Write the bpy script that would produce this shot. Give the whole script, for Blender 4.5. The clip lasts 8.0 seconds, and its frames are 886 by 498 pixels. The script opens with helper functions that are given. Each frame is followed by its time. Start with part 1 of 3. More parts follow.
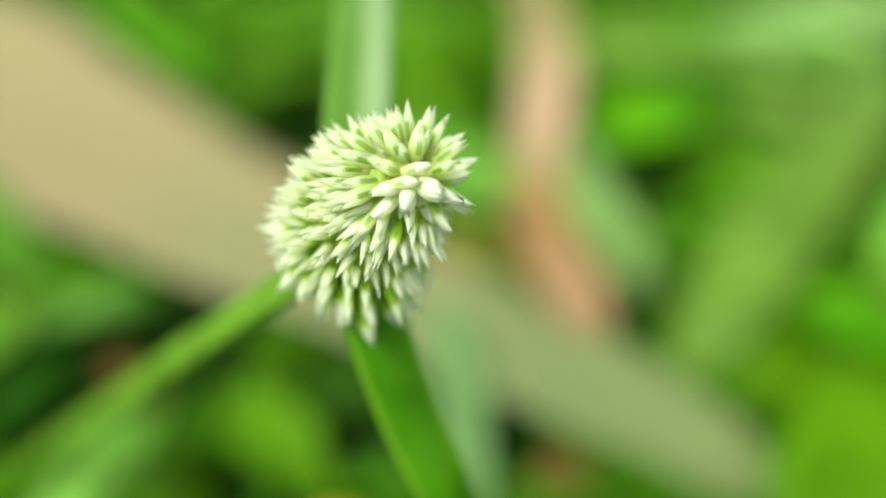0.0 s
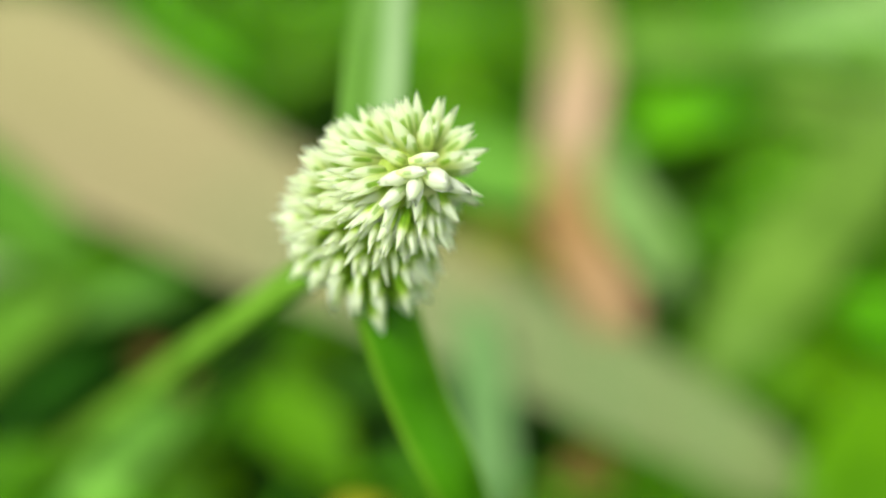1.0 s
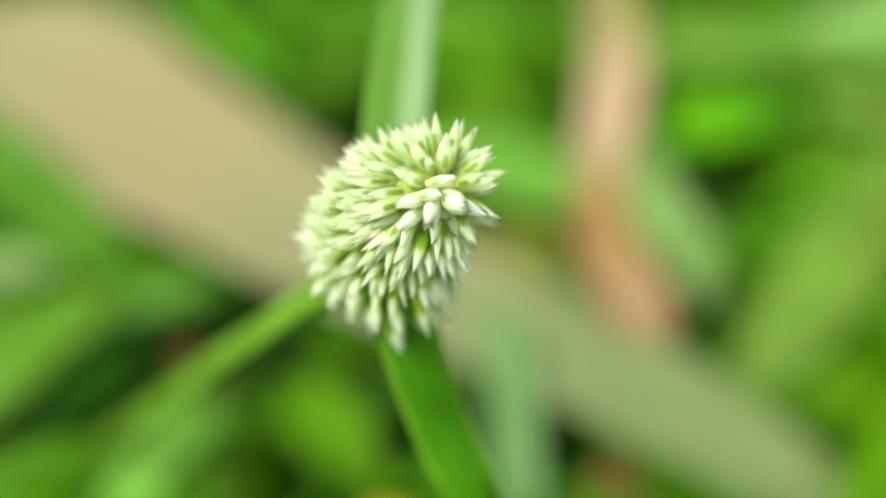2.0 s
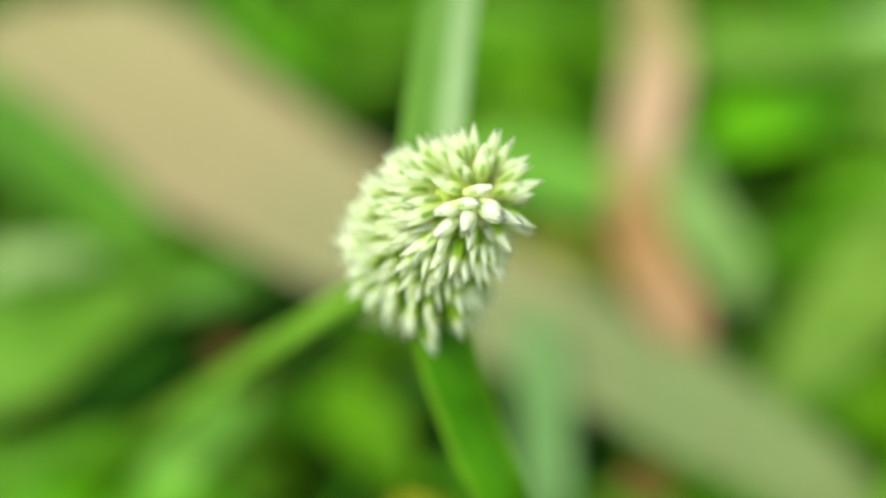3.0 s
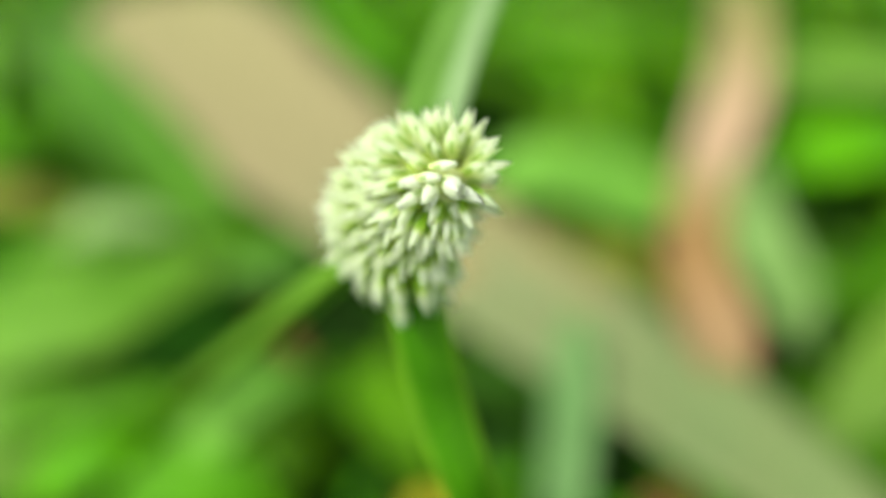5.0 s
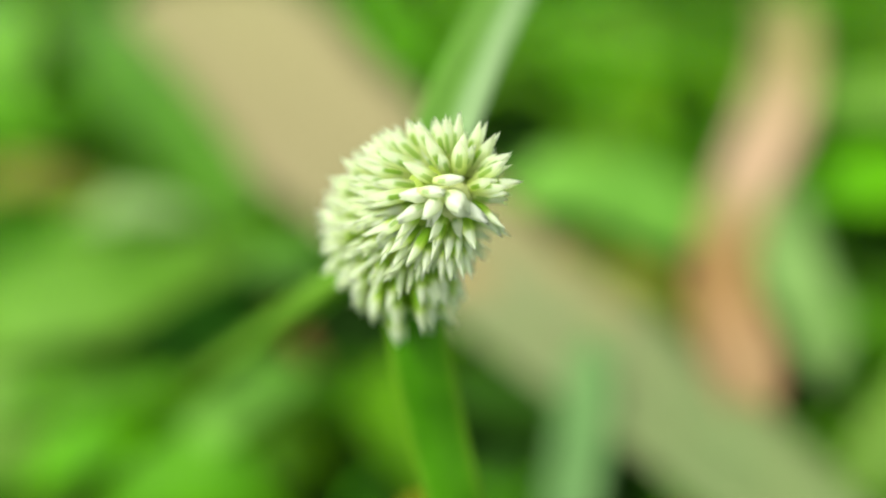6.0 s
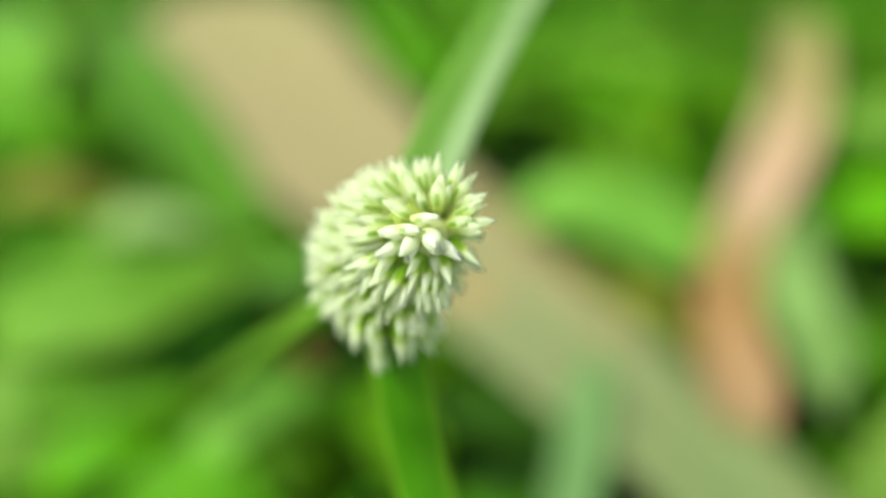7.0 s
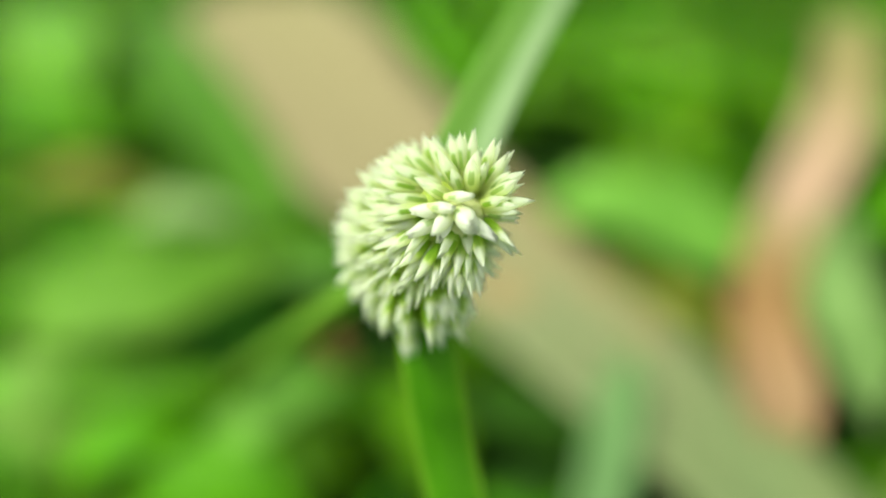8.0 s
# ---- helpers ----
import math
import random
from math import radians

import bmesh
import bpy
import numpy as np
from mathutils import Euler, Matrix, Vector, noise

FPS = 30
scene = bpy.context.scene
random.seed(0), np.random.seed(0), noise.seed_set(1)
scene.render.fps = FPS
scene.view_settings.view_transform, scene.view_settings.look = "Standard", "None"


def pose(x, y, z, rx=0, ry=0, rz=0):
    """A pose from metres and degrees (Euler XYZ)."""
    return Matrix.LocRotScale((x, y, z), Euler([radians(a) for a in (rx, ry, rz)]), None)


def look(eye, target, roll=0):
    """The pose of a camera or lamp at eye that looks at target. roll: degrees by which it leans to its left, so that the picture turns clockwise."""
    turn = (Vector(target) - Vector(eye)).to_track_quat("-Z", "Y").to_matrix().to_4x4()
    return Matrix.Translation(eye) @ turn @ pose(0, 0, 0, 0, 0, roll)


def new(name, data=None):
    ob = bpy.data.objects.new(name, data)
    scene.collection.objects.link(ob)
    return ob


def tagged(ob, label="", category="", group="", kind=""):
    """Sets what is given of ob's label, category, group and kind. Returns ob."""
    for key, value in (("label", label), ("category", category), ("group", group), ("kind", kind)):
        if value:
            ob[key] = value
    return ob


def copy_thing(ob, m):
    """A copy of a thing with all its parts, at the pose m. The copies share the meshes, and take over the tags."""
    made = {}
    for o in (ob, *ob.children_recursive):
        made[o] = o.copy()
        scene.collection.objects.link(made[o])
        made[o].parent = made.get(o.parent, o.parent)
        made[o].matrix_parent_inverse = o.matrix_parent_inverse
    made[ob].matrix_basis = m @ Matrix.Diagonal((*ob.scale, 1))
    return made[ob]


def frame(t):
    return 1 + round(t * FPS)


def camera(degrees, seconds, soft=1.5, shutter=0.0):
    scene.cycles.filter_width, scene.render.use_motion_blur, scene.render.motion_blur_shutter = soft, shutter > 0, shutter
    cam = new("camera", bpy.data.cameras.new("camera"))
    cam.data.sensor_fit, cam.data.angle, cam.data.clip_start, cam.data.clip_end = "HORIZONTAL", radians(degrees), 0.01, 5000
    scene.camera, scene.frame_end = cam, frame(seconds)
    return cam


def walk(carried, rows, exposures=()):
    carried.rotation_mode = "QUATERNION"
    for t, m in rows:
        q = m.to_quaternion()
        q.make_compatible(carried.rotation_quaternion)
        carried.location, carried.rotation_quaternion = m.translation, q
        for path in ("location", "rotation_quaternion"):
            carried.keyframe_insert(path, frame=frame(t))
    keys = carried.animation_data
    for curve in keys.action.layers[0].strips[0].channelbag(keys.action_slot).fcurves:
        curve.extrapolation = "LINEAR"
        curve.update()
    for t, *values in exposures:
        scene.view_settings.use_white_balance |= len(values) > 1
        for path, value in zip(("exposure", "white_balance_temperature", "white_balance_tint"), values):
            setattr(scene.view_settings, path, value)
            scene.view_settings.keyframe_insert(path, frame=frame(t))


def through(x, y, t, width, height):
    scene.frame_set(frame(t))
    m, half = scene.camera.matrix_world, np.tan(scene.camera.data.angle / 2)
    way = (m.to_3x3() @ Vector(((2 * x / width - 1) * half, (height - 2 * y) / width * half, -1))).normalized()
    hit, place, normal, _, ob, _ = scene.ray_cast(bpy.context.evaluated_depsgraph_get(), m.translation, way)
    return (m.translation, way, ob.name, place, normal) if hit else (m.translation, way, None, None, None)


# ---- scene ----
MM = 0.001
cam = camera(66.0, 8.0, soft=1.8)
PATH = [
    (0, (2.249, -2.150, 80.576), (-0.556, 18.057, 58.580), 1.81),
    (0.5, (2.807, -2.064, 80.827), (-0.459, 17.973, 58.740), 1.36),
    (1, (3.473, -2.443, 80.496), (-0.874, 17.492, 58.503), -0.75),
    (1.5, (3.715, -1.995, 80.787), (-1.537, 17.558, 58.650), -2.13),
    (2, (4.086, -1.440, 81.081), (-1.830, 18.031, 59.037), -3.58),
    (2.2, (3.563, -0.483, 82.481), (-2.629, 18.772, 60.324), -4.52),
    (3.3, (4.817, -1.881, 81.682), (-2.969, 16.946, 59.661), -4.92),
    (3.5, (5.839, -1.169, 82.388), (-2.290, 17.347, 60.227), -4.76),
    (4, (7.691, -0.964, 82.683), (-1.071, 17.373, 60.616), -5.50),
    (4.5, (6.484, -1.453, 82.845), (-3.208, 16.482, 60.836), -6.93),
    (4.7, (8.229, -1.451, 82.184), (-1.936, 16.427, 60.343), -7.31),
    (5.8, (9.983, 0.617, 79.731), (-1.830, 18.152, 58.448), -6.01),
    (6, (9.494, 0.700, 80.220), (-2.381, 18.078, 58.843), -5.73),
    (6.5, (11.201, 1.794, 81.135), (-1.086, 19.082, 59.918), -5.85),
    (7, (10.911, 1.717, 81.465), (-1.752, 18.982, 60.451), -6.01),
    (7.5, (11.446, 0.815, 79.762), (-1.627, 17.827, 58.794), -6.13),
    (8, (10.618, 1.698, 80.210), (-3.117, 18.266, 59.308), -7.17),
]
walk(cam, [(t, look([v * MM for v in eye], [v * MM for v in target], roll)) for t, eye, target, roll in PATH], exposures=[(0, 0.52, 7020, -10), (8, 0.52, 7020, -10)])
# close-up lens: the middle of the flower head is sharp, the grass far behind it is not
cam.data.dof.use_dof = True
cam.data.dof.focus_distance = 26.8 * MM
cam.data.dof.aperture_fstop = 8.3

# ---- light: bright soft daylight, a veiled sun high on the left ----
SUN_EL, SUN_AZ = radians(62), radians(-128)
world = bpy.data.worlds.new("sky")
scene.world = world
world.use_nodes = True
wn = world.node_tree
wn.nodes.clear()
sky = wn.nodes.new("ShaderNodeTexSky")
sky.sky_type, sky.sun_disc = "NISHITA", False
sky.sun_elevation, sky.sun_rotation = SUN_EL, SUN_AZ
sky.air_density, sky.dust_density = 1.0, 3.0
bg = wn.nodes.new("ShaderNodeBackground")
bg.inputs["Strength"].default_value = 0.19
wout = wn.nodes.new("ShaderNodeOutputWorld")
haze = wn.nodes.new("ShaderNodeHueSaturation")
haze.inputs["Saturation"].default_value = 0.2
wn.links.new(sky.outputs[0], haze.inputs["Color"])
wn.links.new(haze.outputs[0], bg.inputs[0])
wn.links.new(bg.outputs[0], wout.inputs[0])
sun = new("sun", bpy.data.lights.new("sun", "SUN"))
sun.data.energy, sun.data.angle, sun.data.color = 2.55, radians(24), (1.0, 0.96, 0.88)
to_sun = Vector((math.sin(SUN_AZ) * math.cos(SUN_EL), math.cos(SUN_AZ) * math.cos(SUN_EL), math.sin(SUN_EL)))
sun.matrix_world = look(to_sun * 2.0, (0, 0, 0))


# ---- materials ----
class Nodes:
    """A short way to write a node material."""

    def __init__(self, name):
        self.mat = bpy.data.materials.new(name)
        self.mat.use_nodes = True
        self.tree = self.mat.node_tree
        self.tree.nodes.clear()

    def add(self, kind, inputs=(), **fields):
        n = self.tree.nodes.new(kind)
        for key, value in fields.items():
            setattr(n, key, value)
        for key, value in dict(inputs).items():
            if isinstance(value, bpy.types.NodeSocket):
                self.tree.links.new(value, n.inputs[key])
            else:
                n.inputs[key].default_value = value
        return n

    def ramp(self, fac, stops):
        n = self.add("ShaderNodeValToRGB", {"Fac": fac})
        els = n.color_ramp.elements
        els.remove(els[1])
        for k, (at, col) in enumerate(stops):
            el = els[0] if k == 0 else els.new(at)
            el.position, el.color = at, (*col, 1)
        return n.outputs["Color"]

    def mix(self, fac, a, b, blend="MIX"):
        n = self.add("ShaderNodeMix", data_type="RGBA", blend_type=blend)
        for key, value in ((0, fac), (6, a), (7, b)):
            if isinstance(value, bpy.types.NodeSocket):
                self.tree.links.new(value, n.inputs[key])
            else:
                n.inputs[key].default_value = (*value, 1) if isinstance(value, tuple) else value
        return n.outputs[2]

    def math(self, op, a, b=0.0):
        n = self.add("ShaderNodeMath", operation=op)
        for key, value in ((0, a), (1, b)):
            if isinstance(value, bpy.types.NodeSocket):
                self.tree.links.new(value, n.inputs[key])
            else:
                n.inputs[key].default_value = value
        return n.outputs[0]

    def noise(self, scale, detail=3.0, vector=None):
        if vector is None:
            vector = self.add("ShaderNodeTexCoord").outputs["Object"]
        return self.add("ShaderNodeTexNoise", {"Vector": vector, "Scale": scale, "Detail": detail}).outputs["Fac"]

    def finish(self, colour, rough=0.5, through_colour=None, through_share=0.0, bump=None, bump_far=0.0001, shine=0.25):
        ins = {"Base Color": colour, "Roughness": rough, "Specular IOR Level": shine}
        if bump is not None:
            ins["Normal"] = self.add("ShaderNodeBump", {"Height": bump, "Distance": bump_far, "Strength": 0.6}).outputs[0]
        shader = self.add("ShaderNodeBsdfPrincipled", ins).outputs[0]
        if through_share:
            t = self.add("ShaderNodeBsdfTranslucent", {"Color": through_colour})
            shader = self.add("ShaderNodeMixShader", {0: through_share, 1: shader, 2: t.outputs[0]}).outputs[0]
        self.add("ShaderNodeOutputMaterial", {"Surface": shader})
        return self.mat


def leaf_material(name, dark, light, rough=0.45, through=0.3, mottle=70.0, vein=0.35, island=False, margin=0.0):
    """Green leaf tissue: two tones in patches, fine lengthwise nerves, some light passing through."""
    n = Nodes(name)
    dark, light = tuple(c * 0.8 for c in dark), tuple(c * 1.14 for c in light)
    uv = n.add("ShaderNodeTexCoord").outputs["UV"]
    xyz = n.add("ShaderNodeSeparateXYZ", {0: uv})
    patch = n.noise(mottle, 4.0)
    grain = n.noise(mottle * 12, 2.0)
    nerve = n.math("SINE", n.math("MULTIPLY", xyz.outputs[0], 60.0))
    fac = n.math("ADD", n.math("MULTIPLY", patch, 2.3), n.math("MULTIPLY", grain, 0.25))
    fac = n.add("ShaderNodeClamp", {0: n.math("SUBTRACT", fac, 0.76)}).outputs[0]
    col = n.mix(fac, dark, light)
    col = n.mix(n.math("MULTIPLY", n.math("ADD", nerve, 1.0), vein * 0.3), col, light)
    if margin:
        rim = n.ramp(n.math("ABSOLUTE", n.math("SUBTRACT", xyz.outputs[0], 0.5)), [(0.36, (0, 0, 0)), (0.43, (1, 1, 1))])
        col = n.mix(n.math("MULTIPLY", rim, margin), col, (0.22, 0.36, 0.03))
    rnd = n.add("ShaderNodeNewGeometry").outputs["Random Per Island"] if island else n.add("ShaderNodeObjectInfo").outputs["Random"]
    hsv = n.add("ShaderNodeHueSaturation", {"Color": col, "Hue": n.math("ADD", 0.485, n.math("MULTIPLY", rnd, 0.03)),
                                           "Value": n.math("ADD", 0.6 if island else 0.75, n.math("MULTIPLY", rnd, 1.0 if island else 0.55))})
    warm = n.mix(0.6, hsv.outputs[0], (0.17, 0.45, 0.01))
    return n.finish(hsv.outputs[0], rough, warm, through, n.math("ADD", nerve, grain), 0.00006, shine=0.12)


def bract_material(name):
    """Bract with one half painted paler: its sky gloss is put into the colour."""
    n = Nodes(name)
    uv = n.add("ShaderNodeTexCoord").outputs["UV"]
    xyz = n.add("ShaderNodeSeparateXYZ", {0: uv})
    nerve = n.math("SINE", n.math("MULTIPLY", xyz.outputs[0], 70.0))
    patch = n.noise(250.0, 3.0)
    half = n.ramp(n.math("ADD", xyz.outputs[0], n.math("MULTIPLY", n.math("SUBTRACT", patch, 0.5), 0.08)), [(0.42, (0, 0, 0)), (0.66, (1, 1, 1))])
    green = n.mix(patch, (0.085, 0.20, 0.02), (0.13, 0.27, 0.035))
    # sky gloss painted as a paler tone over one half
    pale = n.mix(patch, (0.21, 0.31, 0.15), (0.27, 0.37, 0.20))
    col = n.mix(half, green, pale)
    col = n.mix(n.math("MULTIPLY", n.math("ADD", nerve, 1.0), 0.12), col, (0.2, 0.36, 0.08))
    return n.finish(col, 0.36, col, 0.2, nerve, 0.00004)


def dry_material(name, stops, rough=0.65, through=0.15, mottle=120.0, stains=(), fibre_colour=(0.62, 0.52, 0.34)):
    """Dead leaf: tones run along the blade, with stains and lengthwise fibres."""
    n = Nodes(name)
    uv = n.add("ShaderNodeTexCoord").outputs["UV"]
    xyz = n.add("ShaderNodeSeparateXYZ", {0: uv})
    along = n.math("ADD", xyz.outputs[1], n.math("MULTIPLY", n.math("SUBTRACT", n.noise(60.0, 2.0), 0.5), 0.18))
    col = n.ramp(along, stops)
    for stain_at, strength in stains:
        where = n.add("ShaderNodeTexCoord").outputs["Object"]
        gap = n.add("ShaderNodeVectorMath", {0: where, 1: stain_at}, operation="DISTANCE").outputs["Value"]
        spot = n.ramp(n.math("ADD", n.math("MULTIPLY", gap, 100.0), n.math("MULTIPLY", n.noise(200.0, 3.0), 0.4)), [(0.35, (1, 1, 1)), (0.75, (0, 0, 0))])
        col = n.mix(n.math("MULTIPLY", spot, strength), col, (0.38, 0.20, 0.08))
    fibre = n.math("SINE", n.math("MULTIPLY", xyz.outputs[0], 90.0))
    stain = n.noise(mottle, 5.0)
    col = n.mix(n.math("MULTIPLY", stain, 0.3), col, (0.2, 0.14, 0.06))
    col = n.mix(n.math("MULTIPLY", n.math("ADD", fibre, 1.0), 0.1), col, fibre_colour)
    return n.finish(col, rough, col, through, n.math("ADD", fibre, n.math("MULTIPLY", stain, 3.0)), 0.00012)


def spikelet_material(name, keel, body, bar, glow=0.4, pass_through=0.5):
    """Papery cream glumes: a green bar along the keel (u runs round the keel, v from foot to tip), white ragged tips."""
    n = Nodes(name)
    uv = n.add("ShaderNodeTexCoord").outputs["UV"]
    xyz = n.add("ShaderNodeSeparateXYZ", {0: uv})
    u, v = xyz.outputs[0], xyz.outputs[1]
    rnd = n.add("ShaderNodeObjectInfo").outputs["Random"]
    wob = n.noise(900.0, 2.0)
    tone = n.ramp(n.math("ADD", v, n.math("MULTIPLY", n.math("SUBTRACT", wob, 0.5), 0.12)), body)
    edge = n.math("SUBTRACT", 1.0, n.math("MULTIPLY", n.math("ABSOLUTE", n.math("SUBTRACT", u, 0.5)), 7.5))
    edge = n.math("ADD", edge, n.math("MULTIPLY", n.math("SUBTRACT", wob, 0.5), 0.6))
    start, stop = bar
    reach = n.math("ADD", v, n.math("MULTIPLY", n.math("SUBTRACT", rnd, 0.5), 0.14))
    end = n.ramp(reach, [(0.0, (0, 0, 0)), (start, (0, 0, 0)), (start + 0.06, (1, 1, 1)), (stop, (1, 1, 1)), (stop + 0.07, (0, 0, 0))])
    green = n.math("MULTIPLY", n.add("ShaderNodeClamp", {0: n.math("MULTIPLY", edge, 3.5)}).outputs[0], end)
    green = n.math("MULTIPLY", green, n.math("ADD", 0.65 * keel, n.math("MULTIPLY", rnd, 0.35 * keel)))
    col = n.mix(green, tone, (0.19, 0.40, 0.02))
    nerve = n.math("POWER", n.math("ABSOLUTE", n.math("SINE", n.math("MULTIPLY", u, 28.0))), 8.0)
    col = n.mix(n.math("MULTIPLY", n.math("MULTIPLY", nerve, end), 0.22), col, (0.42, 0.58, 0.16))
    fleck = n.ramp(n.noise(2600.0, 2.0), [(0.0, (0, 0, 0)), (0.70, (0, 0, 0)), (0.78, (1, 1, 1))])
    col = n.mix(n.math("MULTIPLY", fleck, 0.2), col, (0.55, 0.42, 0.22))
    return n.finish(col, 0.36, n.mix(glow, col, (0.86, 0.98, 0.30)), pass_through, n.math("ADD", nerve, wob), 0.00003)


def soil_material():
    n = Nodes("soil")
    a, b = n.noise(90.0, 6.0), n.noise(900.0, 4.0)
    # near-black greens put the shade between the blades into the soil colour
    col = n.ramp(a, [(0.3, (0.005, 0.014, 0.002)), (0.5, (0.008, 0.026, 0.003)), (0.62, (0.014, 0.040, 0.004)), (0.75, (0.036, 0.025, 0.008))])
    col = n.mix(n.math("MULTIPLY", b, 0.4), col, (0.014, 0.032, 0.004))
    return n.finish(col, 0.95, bump=n.math("ADD", a, b), bump_far=0.0015, shine=0.05)


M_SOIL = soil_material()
M_SPIKE = spikelet_material("spikelet", 1.0, [(0.0, (0.70, 0.79, 0.20)), (0.28, (0.86, 0.91, 0.42)), (0.56, (0.94, 0.96, 0.64)), (0.68, (0.97, 0.98, 0.84)), (0.77, (1.0, 1.0, 1.0))], (0.38, 0.70), 0.4, 0.7)
M_FLANK = spikelet_material("older_spikelet", 0.9, [(0.0, (0.22, 0.45, 0.015)), (0.50, (0.42, 0.66, 0.05)), (0.60, (0.74, 0.87, 0.27)), (0.67, (0.96, 0.98, 0.82)), (0.74, (1.0, 1.0, 1.0))], (0.10, 0.56), 0.5, 0.6)
M_YOUNG = spikelet_material("young_spikelet", 0.75, [(0.0, (0.86, 0.90, 0.44)), (0.26, (0.92, 0.95, 0.62)), (0.45, (0.96, 0.97, 0.82)), (0.65, (0.99, 0.99, 0.96))], (0.2, 0.5))
M_CORE = leaf_material("head_core", (0.34, 0.50, 0.06), (0.48, 0.62, 0.13), vein=0.0)
M_CREAM = leaf_material("young_scales", (0.66, 0.72, 0.26), (0.80, 0.84, 0.44), vein=0.0)
M_BRACT = leaf_material("bract", (0.036, 0.122, 0.0023), (0.063, 0.175, 0.0056), rough=0.4, through=0.22, mottle=300.0, vein=0.5, margin=0.45)
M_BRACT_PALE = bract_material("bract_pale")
M_STEM = leaf_material("stem", (0.083, 0.232, 0.014), (0.140, 0.315, 0.034), rough=0.4, through=0.15, mottle=300.0)
M_GRASS = leaf_material("grass_green", (0.032, 0.125, 0.002), (0.078, 0.215, 0.005), rough=0.5, island=True)
M_BRIGHT = leaf_material("leaf_bright", (0.034, 0.153, 0.0008), (0.109, 0.279, 0.0050))
M_LIGHT = leaf_material("leaf_light", (0.070, 0.224, 0.0050), (0.177, 0.380, 0.0344), rough=0.36)
M_PALE = leaf_material("leaf_pale", (0.165, 0.305, 0.080), (0.25, 0.41, 0.135), rough=0.34)
M_DEW = leaf_material("leaf_bluish_pale", (0.128, 0.245, 0.082), (0.182, 0.308, 0.118))
# leaf tone painted pale to act as a sky highlight
M_GLINT = leaf_material("leaf_glint", (0.25, 0.42, 0.14), (0.36, 0.52, 0.21), through=0.4)
M_SHEEN = leaf_material("leaf_sheen", (0.093, 0.224, 0.021), (0.170, 0.324, 0.050))
# leaf green painted dark, standing in for shade in the turf gaps
M_GAP_SHADE = leaf_material("leaf_gap_shade", (0.013, 0.050, 0.0024), (0.026, 0.086, 0.0048), rough=0.6)
M_MID = leaf_material("leaf_mid", (0.040, 0.140, 0.0025), (0.095, 0.236, 0.0084))
M_BLUE = leaf_material("leaf_bluish", (0.042, 0.133, 0.006), (0.080, 0.200, 0.014))
M_SOFT = leaf_material("leaf_dull", (0.052, 0.135, 0.012), (0.100, 0.195, 0.030))
M_LUSH = leaf_material("leaf_lush", (0.082, 0.245, 0.010), (0.165, 0.35, 0.040))
M_OLIVE = leaf_material("leaf_olive", (0.10, 0.115, 0.010), (0.19, 0.19, 0.025))
M_LIME = leaf_material("leaf_lime", (0.050, 0.185, 0.002), (0.106, 0.285, 0.005))
M_YELLOW = leaf_material("leaf_yellowing", (0.45, 0.38, 0.03), (0.66, 0.52, 0.05))
M_TAN = dry_material("dry_tan", [(0.0, (0.244, 0.222, 0.089)), (0.44, (0.224, 0.187, 0.095)), (0.54, (0.174, 0.184, 0.086)), (0.62, (0.138, 0.190, 0.080)), (0.74, (0.116, 0.20, 0.066)), (1.0, (0.10, 0.20, 0.045))], stains=[((-0.0255, 0.057, 0.007), 0.7), ((-0.033, 0.074, 0.008), 0.35), ((-0.024, 0.070, 0.008), 0.42), ((-0.014, 0.066, 0.007), 0.42), ((-0.005, 0.062, 0.007), 0.35)])
M_RUSSET = dry_material("dry_russet", [(0.0, (0.20, 0.24, 0.07)), (0.22, (0.28, 0.245, 0.09)), (0.34, (0.46, 0.32, 0.20)), (0.44, (0.54, 0.35, 0.26)), (0.54, (0.33, 0.25, 0.12)), (0.63, (0.25, 0.125, 0.035)), (0.72, (0.32, 0.17, 0.075)), (0.86, (0.34, 0.20, 0.11)), (1.0, (0.26, 0.15, 0.05))], fibre_colour=(0.5, 0.34, 0.2))
M_BROWN = dry_material("dry_brown", [(0.0, (0.105, 0.056, 0.010)), (1.0, (0.135, 0.072, 0.016))], rough=0.85, fibre_colour=(0.2, 0.10, 0.02))


# ---- shapes ----
def part(name, bm, material, parent, label=""):
    """Links a bmesh as one mesh object under a thing."""
    me = bpy.data.meshes.new(name)
    bm.to_mesh(me)
    bm.free()
    for p in me.polygons:
        p.use_smooth = True
    me.materials.append(material)
    ob = new(name, me)
    ob.parent = parent
    if parent is not None:
        ob.matrix_parent_inverse = Matrix.Translation(-parent.location)
    return tagged(ob, label)


def thing(name, base, label, category, group="", kind=""):
    e = new(name)
    e.location = Vector(base) * MM
    e.empty_display_size = 0.002
    return tagged(e, label, category, group, kind)


def glide(points, n):
    """A smooth curve through the points (in millimetres), in n steps."""
    p = [Vector(q) * MM for q in points]
    p = [2 * p[0] - p[1], *p, 2 * p[-1] - p[-2]]
    out = []
    for i in range(n + 1):
        f = i / n * (len(p) - 3)
        k = min(int(f), len(p) - 4)
        f -= k
        a, b, c, d = p[k : k + 4]
        out.append(0.5 * (2 * b + (c - a) * f + (2 * a - 5 * b + 4 * c - d) * f * f + (3 * b - a - 3 * c + d) * f**3))
    return out


def profile(widths, v):
    """Width at v (0 to 1) from evenly spaced values."""
    f = min(max(v, 0), 0.9999) * (len(widths) - 1)
    k = int(f)
    f -= k
    f = f * f * (3 - 2 * f)
    return widths[k] * (1 - f) + widths[k + 1] * f


